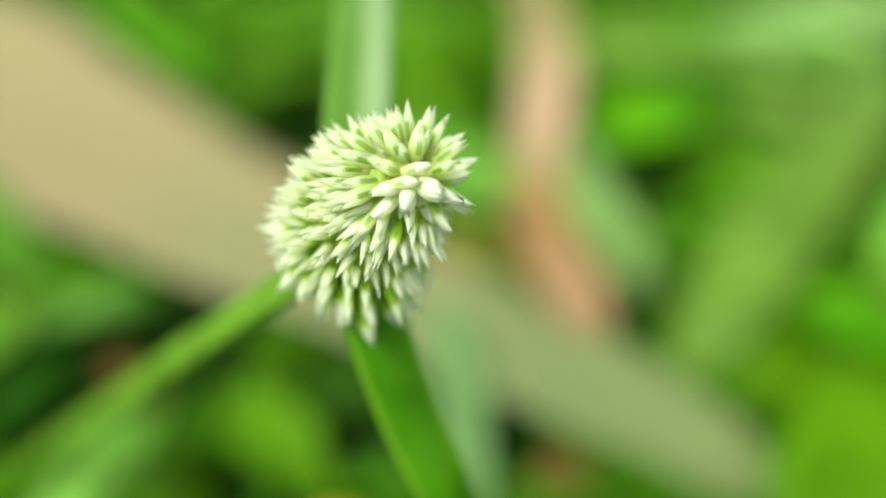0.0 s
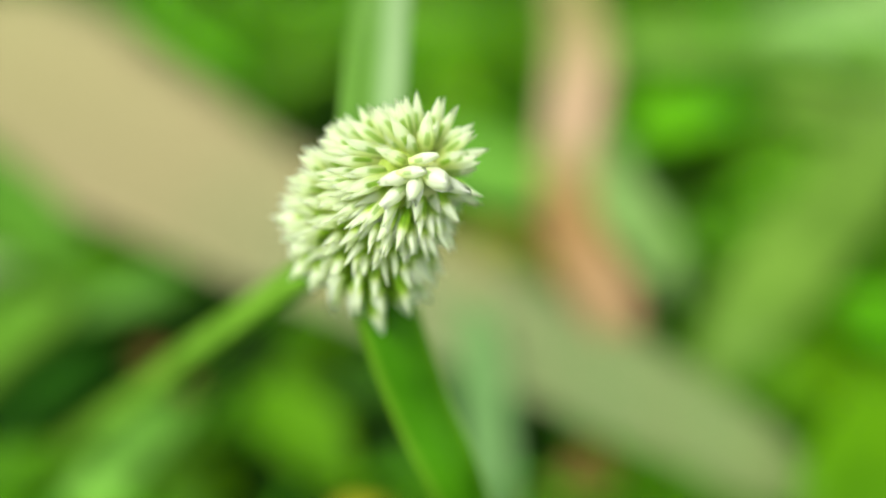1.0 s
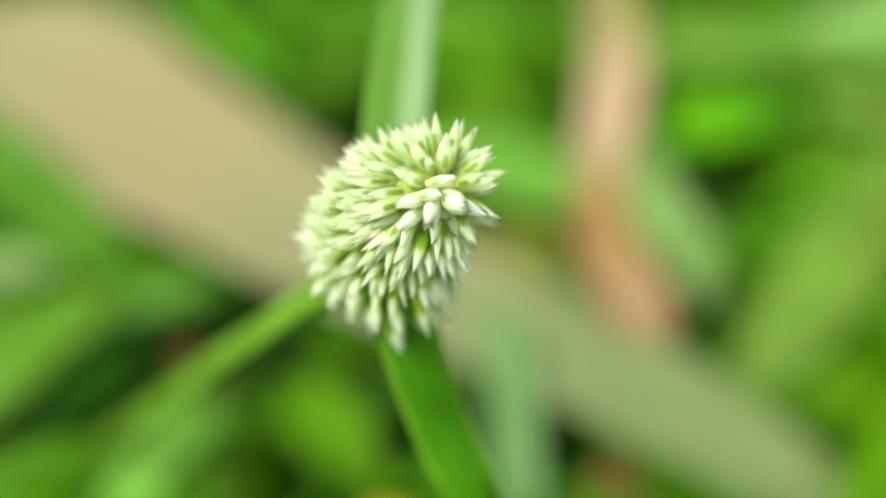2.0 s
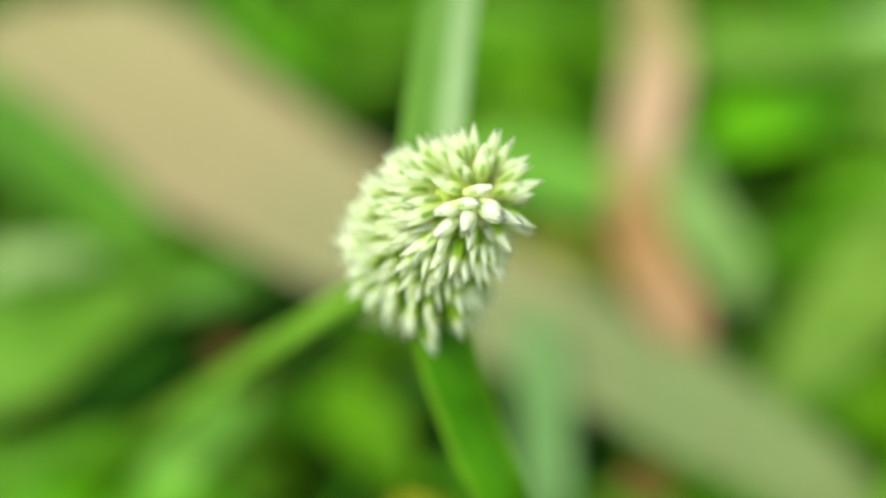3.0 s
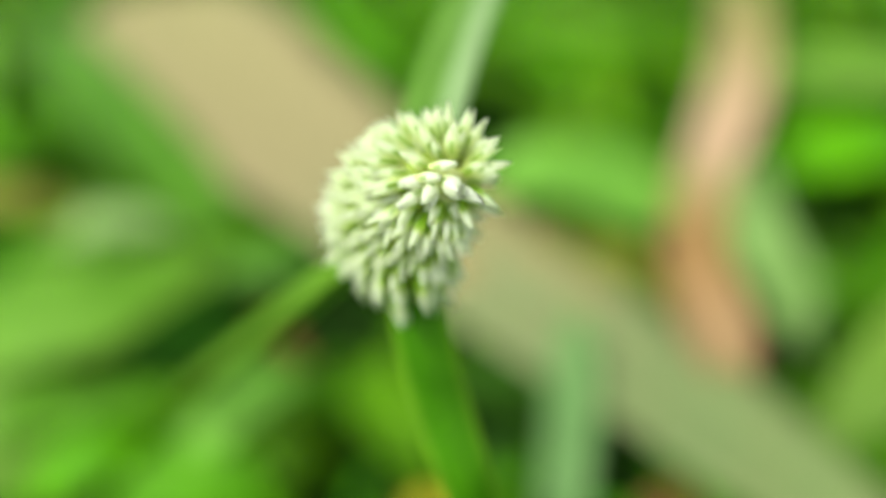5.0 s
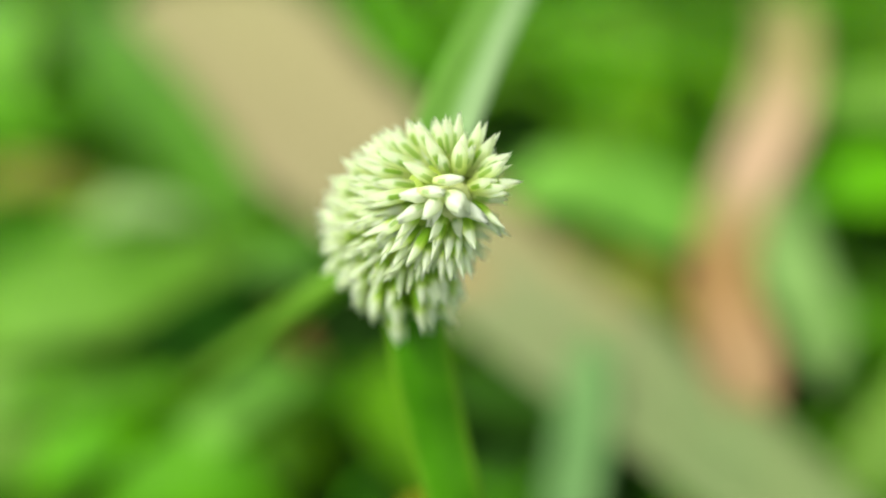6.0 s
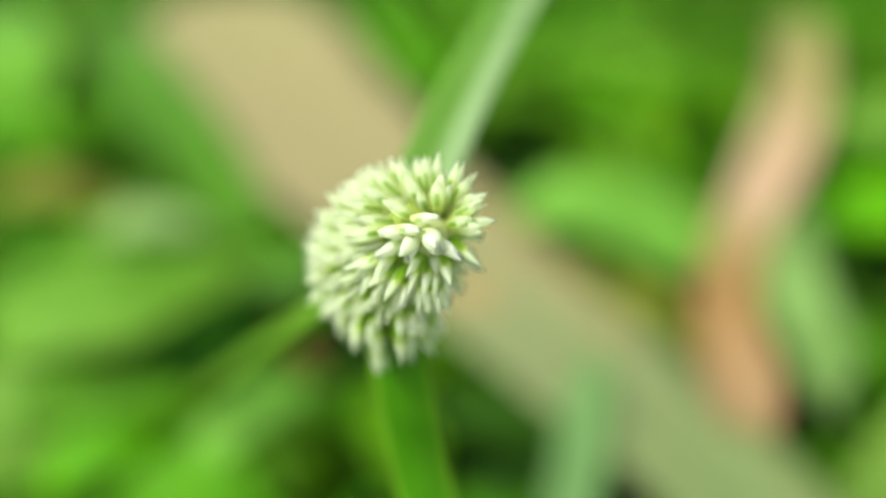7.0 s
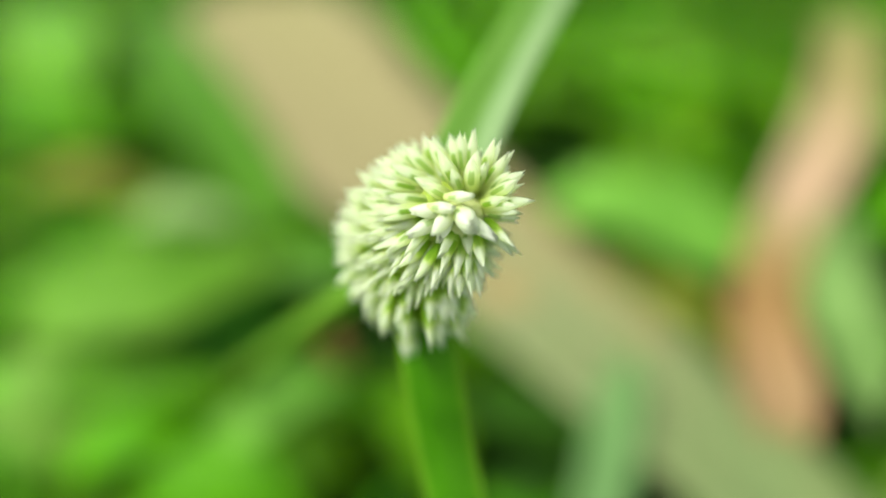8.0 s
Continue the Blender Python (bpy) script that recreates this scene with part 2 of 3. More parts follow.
def add_blade(bm, points, widths, face=(0, 0, 1), fold=0.25, thick=0.25, steps=24, across=6, wave=0.0, seed=0.0):
    """A leaf blade with thickness along a curve: folded along its keel, its edge a little wavy."""
    uvs = bm.loops.layers.uv.verify()
    spine = glide(points, steps)
    face = Vector(face).normalized()
    rows = []
    for i, p in enumerate(spine):
        v = i / steps
        t = (spine[min(i + 1, steps)] - spine[max(i - 1, 0)]).normalized()
        side = t.cross(face).normalized()
        up = side.cross(t).normalized()
        w = profile(widths, v) * MM / 2
        top, low = [], []
        for j in range(across + 1):
            u = j / across * 2 - 1
            h = abs(u) * fold * w + wave * MM * math.sin(v * 9 + seed + u * 2.0) * abs(u)
            th = thick * MM / 2 * (1 - 0.6 * abs(u))
            q = p + side * (u * w) + up * h
            top.append((bm.verts.new(q + up * th), u))
            low.append((bm.verts.new(q - up * th), u))
        rows.append((top + low[::-1], v))
    n = 2 * (across + 1)
    for (ra, va), (rb, vb) in zip(rows, rows[1:]):
        for j in range(n):
            k = (j + 1) % n
            f = bm.faces.new((ra[j][0], ra[k][0], rb[k][0], rb[j][0]))
            for loop, uv in zip(f.loops, ((ra[j][1], va), (ra[k][1], va), (rb[k][1], vb), (rb[j][1], vb))):
                loop[uvs].uv = (uv[0] * 0.5 + 0.5, uv[1])
    for (r, v) in (rows[0], rows[-1]):
        f = bm.faces.new([q[0] for q in r])
        for loop, q in zip(f.loops, r):
            loop[uvs].uv = (q[1] * 0.5 + 0.5, v)
    return bm


def add_rod(bm, points, radii, sides=8, steps=24, shape=None):
    """A round or angled rod along a curve."""
    uvs = bm.loops.layers.uv.verify()
    spine = glide(points, steps)
    ref = Vector((0.3, -0.9, 0.2)).normalized()
    rings = []
    for i, p in enumerate(spine):
        t = (spine[min(i + 1, steps)] - spine[max(i - 1, 0)]).normalized()
        a = t.cross(ref).normalized()
        b = t.cross(a)
        r = profile(radii, i / steps) * MM
        ring = []
        for j in range(sides):
            g = 2 * math.pi * j / sides
            k = r * (shape(g) if shape else 1)
            ring.append(bm.verts.new(p + a * (k * math.cos(g)) + b * (k * math.sin(g))))
        rings.append(ring)
    for i, (ra, rb) in enumerate(zip(rings, rings[1:])):
        for j in range(sides):
            k = (j + 1) % sides
            f = bm.faces.new((ra[j], ra[k], rb[k], rb[j]))
            for loop, uv in zip(f.loops, ((j, i), (j + 1, i), (j + 1, i + 1), (j, i + 1))):
                loop[uvs].uv = (uv[0] / sides, uv[1] / steps)
    bm.faces.new(rings[0][::-1])
    bm.faces.new(rings[-1])
    return bm


def make(adder, *args, **kw):
    return adder(bmesh.new(), *args, **kw)


# ---- the ground ----
def build_ground():
    """One sheet to the horizon, uneven near the plant."""
    bm = bmesh.new()
    radii = [0.0] + [0.004 * 1.16**i for i in range(84)]
    rings = []
    for r in radii[1:]:
        ring = []
        for j in range(72):
            g = 2 * math.pi * j / 72
            x, y = r * math.cos(g) - 0.01, r * math.sin(g) + 0.05
            z = (noise.fractal(Vector((x * 40, y * 40, 0)), 1.0, 2.0, 4) - 0.6) * 0.003 if r < 3 else -0.002
            ring.append(bm.verts.new((x, y, z)))
        rings.append(ring)
    mid = bm.verts.new((-0.01, 0.05, -0.002))
    for j in range(72):
        bm.faces.new((mid, rings[0][j], rings[0][(j + 1) % 72]))
    for a, b in zip(rings, rings[1:]):
        for j in range(72):
            k = (j + 1) % 72
            bm.faces.new((a[j], b[j], b[k], a[k]))
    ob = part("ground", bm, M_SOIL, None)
    # the soil's dark green tone is painted shade
    return tagged(ob, "soil under low green grass, darkened for the shade between blades", "ground", kind="structure")


build_ground()

# ---- the sedge: stem, bracts and flower head ----
HEAD = Vector((-3.9, 18.1, 60.4))
AXIS = Vector((0.56, -0.28, 0.82)).normalized()
# the head's three half-widths, out to the spikelets' tips, and its bulge at the foot
FORM = [(Vector((0.70, 0.35, 0.63)), 5.25), (Vector((0.09, 0.82, -0.56)), 2.85), (Vector((-0.71, 0.45, 0.54)), 3.75)]
ROOT = Vector((-2.15, 18.6, 62.1))  # where the top spikelets spring from
SPIKE = Vector((-0.47, 0.25, -0.85)).normalized()  # down the spike from there
YOUNG = Vector((0.22, -0.70, 0.68)).normalized()  # the side where the youngest spikelets are
BULGE = Vector((0.215, -0.25, -0.94)).normalized()
rng = random.Random(7)


def three_angled(g):
    """Cross-section of the stem: a triangle with blunt corners."""
    off = (g + 1.33 + math.pi / 3) % (2 * math.pi / 3) - math.pi / 3
    return 0.86 * 0.5 / math.cos(math.pi / 3 - abs(off)) + 0.13


sedge = thing("sedge_plant", (-54, 25, 0), "green sedge with a cream-white flower head, standing in grass", "plant")
foot = Vector((-6.0, 17.7, 56.5))
part("stem", make(add_rod, [ROOT + SPIKE * 4.6, foot, (-9.2, 18.1, 53.2), (-17.1, 19.1, 44.0), (-25, 20.4, 34.3), (-36, 22.2, 20.9), (-46, 23.8, 8.7), (-54, 25, -1)],
                  [0.9, 1.0, 1.18, 1.35, 1.5, 1.6, 1.65, 1.6], 30, 48, three_angled), M_STEM, sedge, "three-angled green stem")
part("bract", make(add_blade, [(-4.6, 18.4, 56.8), (-3.2, 16.2, 54.4), (-1.1, 13.9, 50.2), (1.0, 12.0, 47.0), (3.8, 9.9, 39), (6, 8.6, 30), (7.5, 8, 21)],
                   [2.4, 3.0, 3.05, 2.95, 2.7, 2.1, 1.3, 0.2], (0.32, -0.62, 0.68), -0.45, 0.22, 40), M_BRACT, sedge, "green leafy bract bent downwards")
# the pale half is sky reflection painted into the colour
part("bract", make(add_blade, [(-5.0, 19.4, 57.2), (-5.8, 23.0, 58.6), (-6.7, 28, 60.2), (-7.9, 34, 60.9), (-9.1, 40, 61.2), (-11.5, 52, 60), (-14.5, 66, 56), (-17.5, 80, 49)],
                   [2.4, 3.3, 3.3, 3.2, 3.1, 2.7, 2.1, 1.3, 0.2], (0.15, -0.35, 0.92), 0.35, 0.22, 40), M_BRACT_PALE, sedge, "long spreading green bract, one half painted with pale sky gloss")


def glume_mesh(seed, s, material, blunt=False, slim=False):
    """One folded, boat-shaped glume, 1 long along +z, its keel towards +x (s = 1) or -x (s = -1)."""
    r = random.Random(seed)
    bm = bmesh.new()
    uvs = bm.loops.layers.uv.verify()
    rows, arc = 12, 9
    gape, tip, bend = r.uniform(0.015, 0.07), r.uniform(0.84, 1.0), r.uniform(-0.05, 0.05)
    hook, sharp = r.uniform(-0.03, 0.06), r.uniform(-0.35, 0.3)
    if s > 0:
        tip = max(tip, 0.92)
    torn = [r.uniform(-1, 1) * (0.16 if blunt else 0.08) for j in range(arc)]
    rings = []
    for i in range(rows + 1):
        v = i / rows
        taper = (max(v - 0.44, 0) / 0.56) ** (1.5 + sharp) if slim else (max(v - 0.55, 0) / 0.45) ** (1.9 + sharp)
        w = 0.112 * (0.55 + 0.45 * math.sin(math.pi / 2 * min(v / 0.55, 1))) * (1 - (0.62 if blunt else 0.9) * taper)
        ring = []
        for j in range(arc):
            g = (j / (arc - 1) - 0.5) * math.pi * 1.06
            ridge = 1 + 0.2 * math.exp(-((g / 0.24) ** 2))
            x = s * (w * math.cos(g) * ridge + gape * v * v + hook * v**4 - 0.008)
            y = 0.92 * w * math.sin(g) * (1 if s > 0 else 0.92) + bend * v * v
            ring.append(bm.verts.new((x, y, v * tip + r.uniform(-0.006, 0.006) + torn[j] * max(v - 0.7, 0) / 0.3)))
        rings.append(ring)
    for i in range(rows):
        for j in range(arc):
            k = (j + 1) % arc
            quad = (rings[i][j], rings[i][k], rings[i + 1][k], rings[i + 1][j])
            f = bm.faces.new(quad if s > 0 else quad[::-1])
            ua, ub = (0.0, 0.0) if k == 0 else (j / (arc - 1), k / (arc - 1))
            co = ((ua, i / rows), (ub, i / rows), (ub, (i + 1) / rows), (ua, (i + 1) / rows))
            for loop, c in zip(f.loops, co if s > 0 else co[::-1]):
                loop[uvs].uv = c
    cap = bm.faces.new(rings[-1] if s > 0 else rings[-1][::-1])
    for loop in cap.loops:
        loop[uvs].uv = (0.0, 1.0)
    bm.faces.new(rings[0][::-1] if s > 0 else rings[0])
    me = bpy.data.meshes.new("glume")
    bm.to_mesh(me)
    bm.free()
    for p in me.polygons:
        p.use_smooth = True
    me.materials.append(material)
    return me


# tips of the long spikelets round the top, and how stout each one is
CROWN = [((-3.26, 19.95, 64.39), 1.05), ((-2.96, 20.08, 64.39), 0.95), ((-2.43, 20.33, 64.36), 1.05), ((-1.55, 20.64, 64.15), 1.15), ((-0.85, 20.46, 63.84), 1.1),
         ((-0.16, 20.28, 63.37), 1.15), ((-0.06, 19.63, 63.22), 1.0), ((0.49, 19.51, 62.52), 1.1), ((0.33, 18.98, 62.55), 1.05), ((0.5, 18.18, 61.38), 1.15),
         ((-0.2, 17.06, 60.67), 1.2), ((-1.09, 16.34, 60.38), 1.2), ((-1.54, 16.2, 61.15), 1.25), ((-1.76, 15.97, 59.57), 1.2), ((-2.59, 15.74, 60.44), 1.2),
         ((-2.97, 15.59, 59.73), 1.1), ((-3.82, 15.64, 60.62), 1.15), ((-4.14, 15.99, 61.57), 1.15), ((-4.62, 16.85, 62.69), 1.2), ((-4.85, 18.01, 63.51), 1.3),
         ((-5.16, 18.87, 63.83), 1.3), ((-4.05, 19.46, 64.25), 1.4), ((-3.3, 17.51, 63.59), 1.2), ((-3.01, 18.83, 64.18), 1.3), ((-1.77, 19.35, 64.14), 1.2), ((-0.63, 16.65, 60.04), 1.1)]
# foot, tip and stoutness of the young ones in the middle
YOUNG_ONES = [((-2.1, 17.8, 63.05), (-1.22, 18.07, 63.15), 0.98), ((-2.4, 17.1, 62.95), (-1.42, 17.26, 63.18), 1.0), ((-1.9, 17.5, 62.6), (-1.78, 16.4, 62.25), 1.4),
              ((-2.2, 17.5, 62.6), (-3.1, 16.55, 62.65), 1.2), ((-1.6, 17.8, 62.5), (-0.35, 17.0, 62.6), 1.55), ((-1.5, 17.8, 62.3), (0.25, 17.6, 62.0), 1.2),
              ((-2.3, 17.3, 62.2), (-3.0, 16.05, 61.95), 1.25)]


def build_head():
    turn = AXIS.to_track_quat("Z", "Y").to_matrix()
    rosette = YOUNG.to_track_quat("Z", "Y").to_matrix()
    core = make(add_rod, [ROOT - SPIKE * 0.5, ROOT, ROOT + SPIKE * 2, ROOT + SPIKE * 4, ROOT + SPIKE * 5.2], [0.2, 0.55, 1.0, 1.1, 0.7], 12, 16)
    part("receptacle", core, M_CORE, sedge)
    # the closely packed lower ends of the spikelets fill the middle of the head
    packed = bmesh.new()
    bmesh.ops.create_icosphere(packed, subdivisions=5, radius=1.0)
    for q in packed.verts:
        far = turn @ q.co.normalized()
        reach = 1 / math.sqrt(sum((far.dot(d) / h) ** 2 for d, h in FORM))
        reach *= 1 + 0.75 * math.exp(-((far.angle(BULGE) / 0.55) ** 2))
        reach *= 0.56 + 0.05 * noise.noise(far * 9.0)
        q.co = (HEAD + far * reach) * MM
    part("head_body", packed, M_CORE, sedge, "yellow-green packed scales inside the head")
    inner_crown = bmesh.new()
    bmesh.ops.create_icosphere(inner_crown, subdivisions=4, radius=1.0)
    for q in inner_crown.verts:
        q.co = (Vector((-2.0, 18.35, 61.6)) + q.co * (0.95 + 0.12 * noise.noise(q.co * 5.0))) * MM
    part("crown_body", inner_crown, M_CREAM, sedge, "cream packed young scales inside the crown")
    shapes = [(glume_mesh(40 + k, 1, M_SPIKE), glume_mesh(80 + k, -1, M_SPIKE)) for k in range(14)]
    older = [(glume_mesh(240 + k, 1, M_FLANK, slim=True), glume_mesh(280 + k, -1, M_FLANK, slim=True)) for k in range(14)]
    lowest = [(glume_mesh(340 + k, 1, M_FLANK), glume_mesh(380 + k, -1, M_FLANK)) for k in range(8)]
    buds = [(glume_mesh(140 + k, 1, M_YOUNG, True), glume_mesh(180 + k, -1, M_YOUNG, True)) for k in range(6)]
    places = []
    # the long spikelets round the top, by their tips
    heart = ROOT + Vector((0.0, 0.5, -0.6))
    for tip, plump in CROWN:
        end = Vector(tip)
        way = (end - heart).normalized()
        places.append((end + way * 0.14, way, (end - heart).length * 0.86, plump * 1.02, shapes if end.z > 61.8 else older))
    # the plump young ones in the middle, lying this way and that
    for a, b, plump in YOUNG_ONES:
        way = Vector(b) - Vector(a)
        places.append((Vector(b), way.normalized(), way.length + 0.2, plump, buds))
    # short ones between the long ones, a little deeper
    for i in range(26):
        polar = math.acos(1 - 1.15 * (i + 0.5) / 26) + rng.uniform(-0.08, 0.08)
        az = i * 2.39996 + rng.uniform(-0.2, 0.2)
        way = rosette @ Vector((math.sin(polar) * math.cos(az), math.sin(polar) * math.sin(az), math.cos(polar)))
        if polar < 0.75 or way.dot(SPIKE) > 0.3:
            continue
        end = heart + way * rng.uniform(2.3, 2.7)
        places.append((end, way, rng.uniform(1.7, 2.1), rng.uniform(1.0, 1.2), shapes))
    taken = [Vector(tip) for tip, plump in CROWN]
    # the body of the spike, row under row, down to the bent-back lowest ones
    count = 430
    for i in range(count):
        polar = math.acos(1 - 1.96 * (i + 0.5) / count) + rng.uniform(-0.05, 0.05)
        az = i * 2.39996 + rng.uniform(-0.09, 0.09)
        out = Vector((math.sin(polar) * math.cos(az), math.sin(polar) * math.sin(az), math.cos(polar)))
        far = turn @ out
        reach = 1 / math.sqrt(sum((far.dot(d) / h) ** 2 for d, h in FORM))
        reach *= 1 + 0.62 * math.exp(-((far.angle(BULGE) / 0.55) ** 2))
        end = HEAD + far * reach * rng.uniform(0.94, 1.05)
        down = (end - ROOT).dot(SPIKE)
        if down < 0.1 or any((end - q).length < 0.55 for q in taken):
            continue
        base = ROOT + SPIKE * min(max(0.62 * down - 0.2, 0), 3.8)
        grad = sum((d * (far.dot(d) / h**2) for d, h in FORM), Vector()).normalized()
        if far.y > 0.7 and i % 2 or far.x > -0.2 and i % 4 == 0:
            continue
        upright = min(max((down - 0.2) / 2.0, 0), 0.9)
        way = (end - base).normalized() * (1 - upright) + grad * upright + Vector((rng.uniform(-1, 1), rng.uniform(-1, 1), rng.uniform(-1, 1))) * 0.12
        low = min(max((down - 3.6) / 1.6, 0), 1)
        places.append((end, way.normalized(), min(rng.uniform(2.3, 2.9), (end - base).length * 0.95), rng.uniform(0.86, 1.06) * (1 + 0.22 * low), lowest if low > 0.4 else shapes if end.z > 61.3 else older))
    for end, way, length, plump, kind in places:
        start = end - way * length
        # keels look towards the apex and the foot
        xax = YOUNG - way * YOUNG.dot(way)
        xax = xax.normalized() if xax.length > 0.05 else way.orthogonal().normalized()
        yax = way.cross(xax)
        m = Matrix((xax, yax, way)).transposed().to_4x4() @ Matrix.Rotation(rng.uniform(-0.4, 0.4), 4, "Z")
        wide = 2.45 * rng.uniform(0.88, 1.14) * plump * MM
        m = Matrix.Translation(start * MM) @ m @ Matrix.Diagonal((wide, wide, length * MM, 1))
        outer, inner = rng.choice(kind)
        ob = new("spikelet", outer)
        ob.parent = sedge
        ob.matrix_parent_inverse = Matrix.Translation(-sedge.location)
        ob.matrix_basis = m
        new("glume", inner).parent = ob


build_head()


# ---- leaves and blades on the ground ----
def leaf_thing(name, points, widths, material, label, category="leaf", group="", face=(0, 0, 1), fold=0.2, thick=0.3, wave=0.6, petiole=None, steps=28):
    """A single leaf: blade, midrib and, where it has one, the stalk down to the soil."""
    e = thing(name, (*points[0][:2], 0), label, category, group)
    seed = points[0][0] * 0.37
    part("blade", make(add_blade, points, widths, face, fold, thick, steps, 8, wave, seed), material, e)
    rib = [Vector(p) - Vector(face).normalized() * thick * 0.5 for p in points]
    part("midrib", make(add_rod, rib, [0.4, 0.35, 0.3, 0.12], 6, steps), material, e)
    if petiole:
        part("stalk", make(add_rod, [petiole, (Vector(petiole) + Vector(points[0])) / 2 + Vector((0, 0, 1.5)), points[0]], [0.5, 0.45, 0.4], 6, 10), material, e)
    return e


leaf_thing("dry_leaf", [(-152, 130, 2), (-129, 110, 7), (-101, 93, 9), (-72, 79, 8), (-42, 66.5, 7), (-12, 56, 7), (12, 48.5, 6), (28, 42, 5), (41, 35, 2)],
           [6, 38, 42, 34, 27, 21, 17, 12, 2], M_TAN, "broad dead tan leaf fading to olive, lying across the grass", "dry leaf", fold=0.08, wave=1.2, steps=48)
leaf_thing("dry_grass_blade", [(-9, 176, 1), (0, 146, 8), (5, 112, 10), (5, 86, 10), (6.5, 70, 9), (12, 59, 7), (18, 50, 3)],
           [3, 10, 10.5, 8.5, 8, 9, 1.5], M_RUSSET, "withered russet grass blade curled beside the dead leaf", "dry grass", fold=0.35, wave=0.8)
leaf_thing("grass_blade", [(8, 99, 2), (9.6, 92, 9), (14.3, 77, 9), (19, 69, 8), (23.5, 62.5, 3)], [1, 6, 9, 8, 1], M_PALE, "pale green grass blade leaning beside the russet one", "grass", "broad grass blades")
leaf_thing("grass_blade", [(26, 50, 2), (33.5, 62.5, 9), (45.5, 82, 11), (60.5, 107, 11), (84, 140, 3)], [4, 11, 12, 11, 3], M_SHEEN, "wide light green grass blade arching over the turf", "grass", "broad grass blades", fold=0.2)
leaf_thing("grass_blade", [(2, 124, 2), (14, 124, 7), (40, 125, 8), (68, 120, 8), (95, 110, 2)], [3, 11, 14, 13, 2], M_SHEEN, "wide light green grass blade lying sideways", "grass", "broad grass blades", fold=0.25)
leaf_thing("grass_blade", [(30, 140, 2), (48, 137, 8), (72, 136, 8), (100, 132, 3)], [3, 14, 14, 2], M_PALE, "pale greyish green grass blade with sky gloss", "grass", "broad grass blades", fold=0.25)
leaf_thing("grass_blade", [(3.2, 23, 1), (1.3, 31, 5.5), (-0.9, 40, 8.5), (-3.1, 47.5, 10), (-5.2, 55, 10)], [3, 5.6, 6, 5.4, 0.6], M_DEW, "pale bluish green grass blade lying over the dead leaf", "grass", "broad grass blades", fold=0.2, wave=0.1, thick=0.2)
leaf_thing("grass_blade", [(-176, 98, 2), (-147, 88, 8), (-113, 73, 9), (-78, 58, 8), (-50, 45, 2)], [3, 14, 15, 12, 1], M_BLUE, "bluish green grass blade beside the dead leaf", "grass", "broad grass blades")
leaf_thing("grass_blade", [(-106, 129, 2), (-86, 117, 8), (-68, 106, 8), (-50, 95, 2)], [2, 6, 6, 1], M_LIME, "yellowish green grass blade along the dead leaf", "grass", "broad grass blades")
leaf_thing("grass_blade", [(-80, 132, 2), (-58, 124, 9), (-35, 117, 9), (-16, 106, 2)], [2, 9, 9, 1], M_BRIGHT, "bright green grass blade lying flat", "grass", "broad grass blades")
leaf_thing("round_leaf", [(-28, 76, 7), (-22, 77.5, 9.5), (-10, 79, 10), (-2, 77.5, 9), (4, 75, 7.5)], [2, 13, 17, 12, 1], M_SHEEN, "light green oval leaf of a low herb", "leaf", "herb leaves", petiole=(-34, 74, 0))
leaf_thing("round_leaf", [(-59, 47, 6), (-63.5, 41, 9), (-71.5, 32, 10.5), (-82, 23.5, 10), (-96, 14, 5)], [2, 12, 23, 24, 4], M_LUSH, "large oval light green herb leaf, its rim bent down", "leaf", "herb leaves", fold=-0.2, petiole=(-101, 11, 0))
# added pale leaf: its colour stands for the highlight on the large leaf
leaf_thing("round_leaf", [(-82, 36, 11.5), (-77, 39.5, 13.5), (-72, 42.5, 13.5), (-66, 46, 11.5)], [1, 7, 7, 1], M_GLINT, "small pale leaf added as the sky glint on the large leaf", "leaf", "herb leaves", fold=0.15, petiole=(-87, 33, 0))
leaf_thing("round_leaf", [(-59, 42, 5), (-54, 45, 7), (-49, 48.5, 7), (-44, 51.5, 5)], [1, 5.5, 6.5, 1], M_SOFT, "small oval dull green herb leaf", "leaf", "herb leaves", petiole=(-61, 40, 0))
leaf_thing("round_leaf", [(-57, 3, 6), (-53.5, 9, 8.5), (-50.5, 15, 9), (-48, 21, 6)], [2, 9, 9, 1], M_LIME, "yellowish green oval herb leaf", "leaf", "herb leaves", petiole=(-59, 0, 0))
leaf_thing("round_leaf", [(-31, 38, 4.5), (-26, 35, 7), (-20, 31.5, 7.5), (-13, 27, 5)], [1, 7, 9, 1], M_LIME, "yellowish green oval herb leaf low in the grass", "leaf", "herb leaves", petiole=(-32.5, 39, 0))
leaf_thing("yellow_leaf", [(-15.5, 22.5, 3), (-12.5, 24.4, 5), (-9.5, 25.8, 4)], [1, 3.2, 1], M_YELLOW, "small yellowing leaf tip low in the grass", "leaf", petiole=(-17, 22, 0))
leaf_thing("brown_leaf", [(6, 26, 1), (10, 31, 3.5), (13, 36, 3.5), (16, 41, 1)], [2, 7, 6, 2], M_BROWN, "reddish brown rotting leaf on the soil", "dry leaf")
leaf_thing("round_leaf", [(31, 99, 4), (36.5, 92, 7), (42.5, 84, 7), (48, 74, 3)], [2, 10, 10, 2], M_MID, "mid green herb leaf behind the arching blade", "leaf", "herb leaves", petiole=(29, 102, 0))
leaf_thing("round_leaf", [(29, 50, 2), (36, 52, 5.5), (43, 56, 6), (51, 63, 3)], [2, 9, 9, 2], M_BRIGHT, "bright green herb leaf beside the dead leaf's tip", "leaf", "herb leaves", petiole=(27, 49, 0))
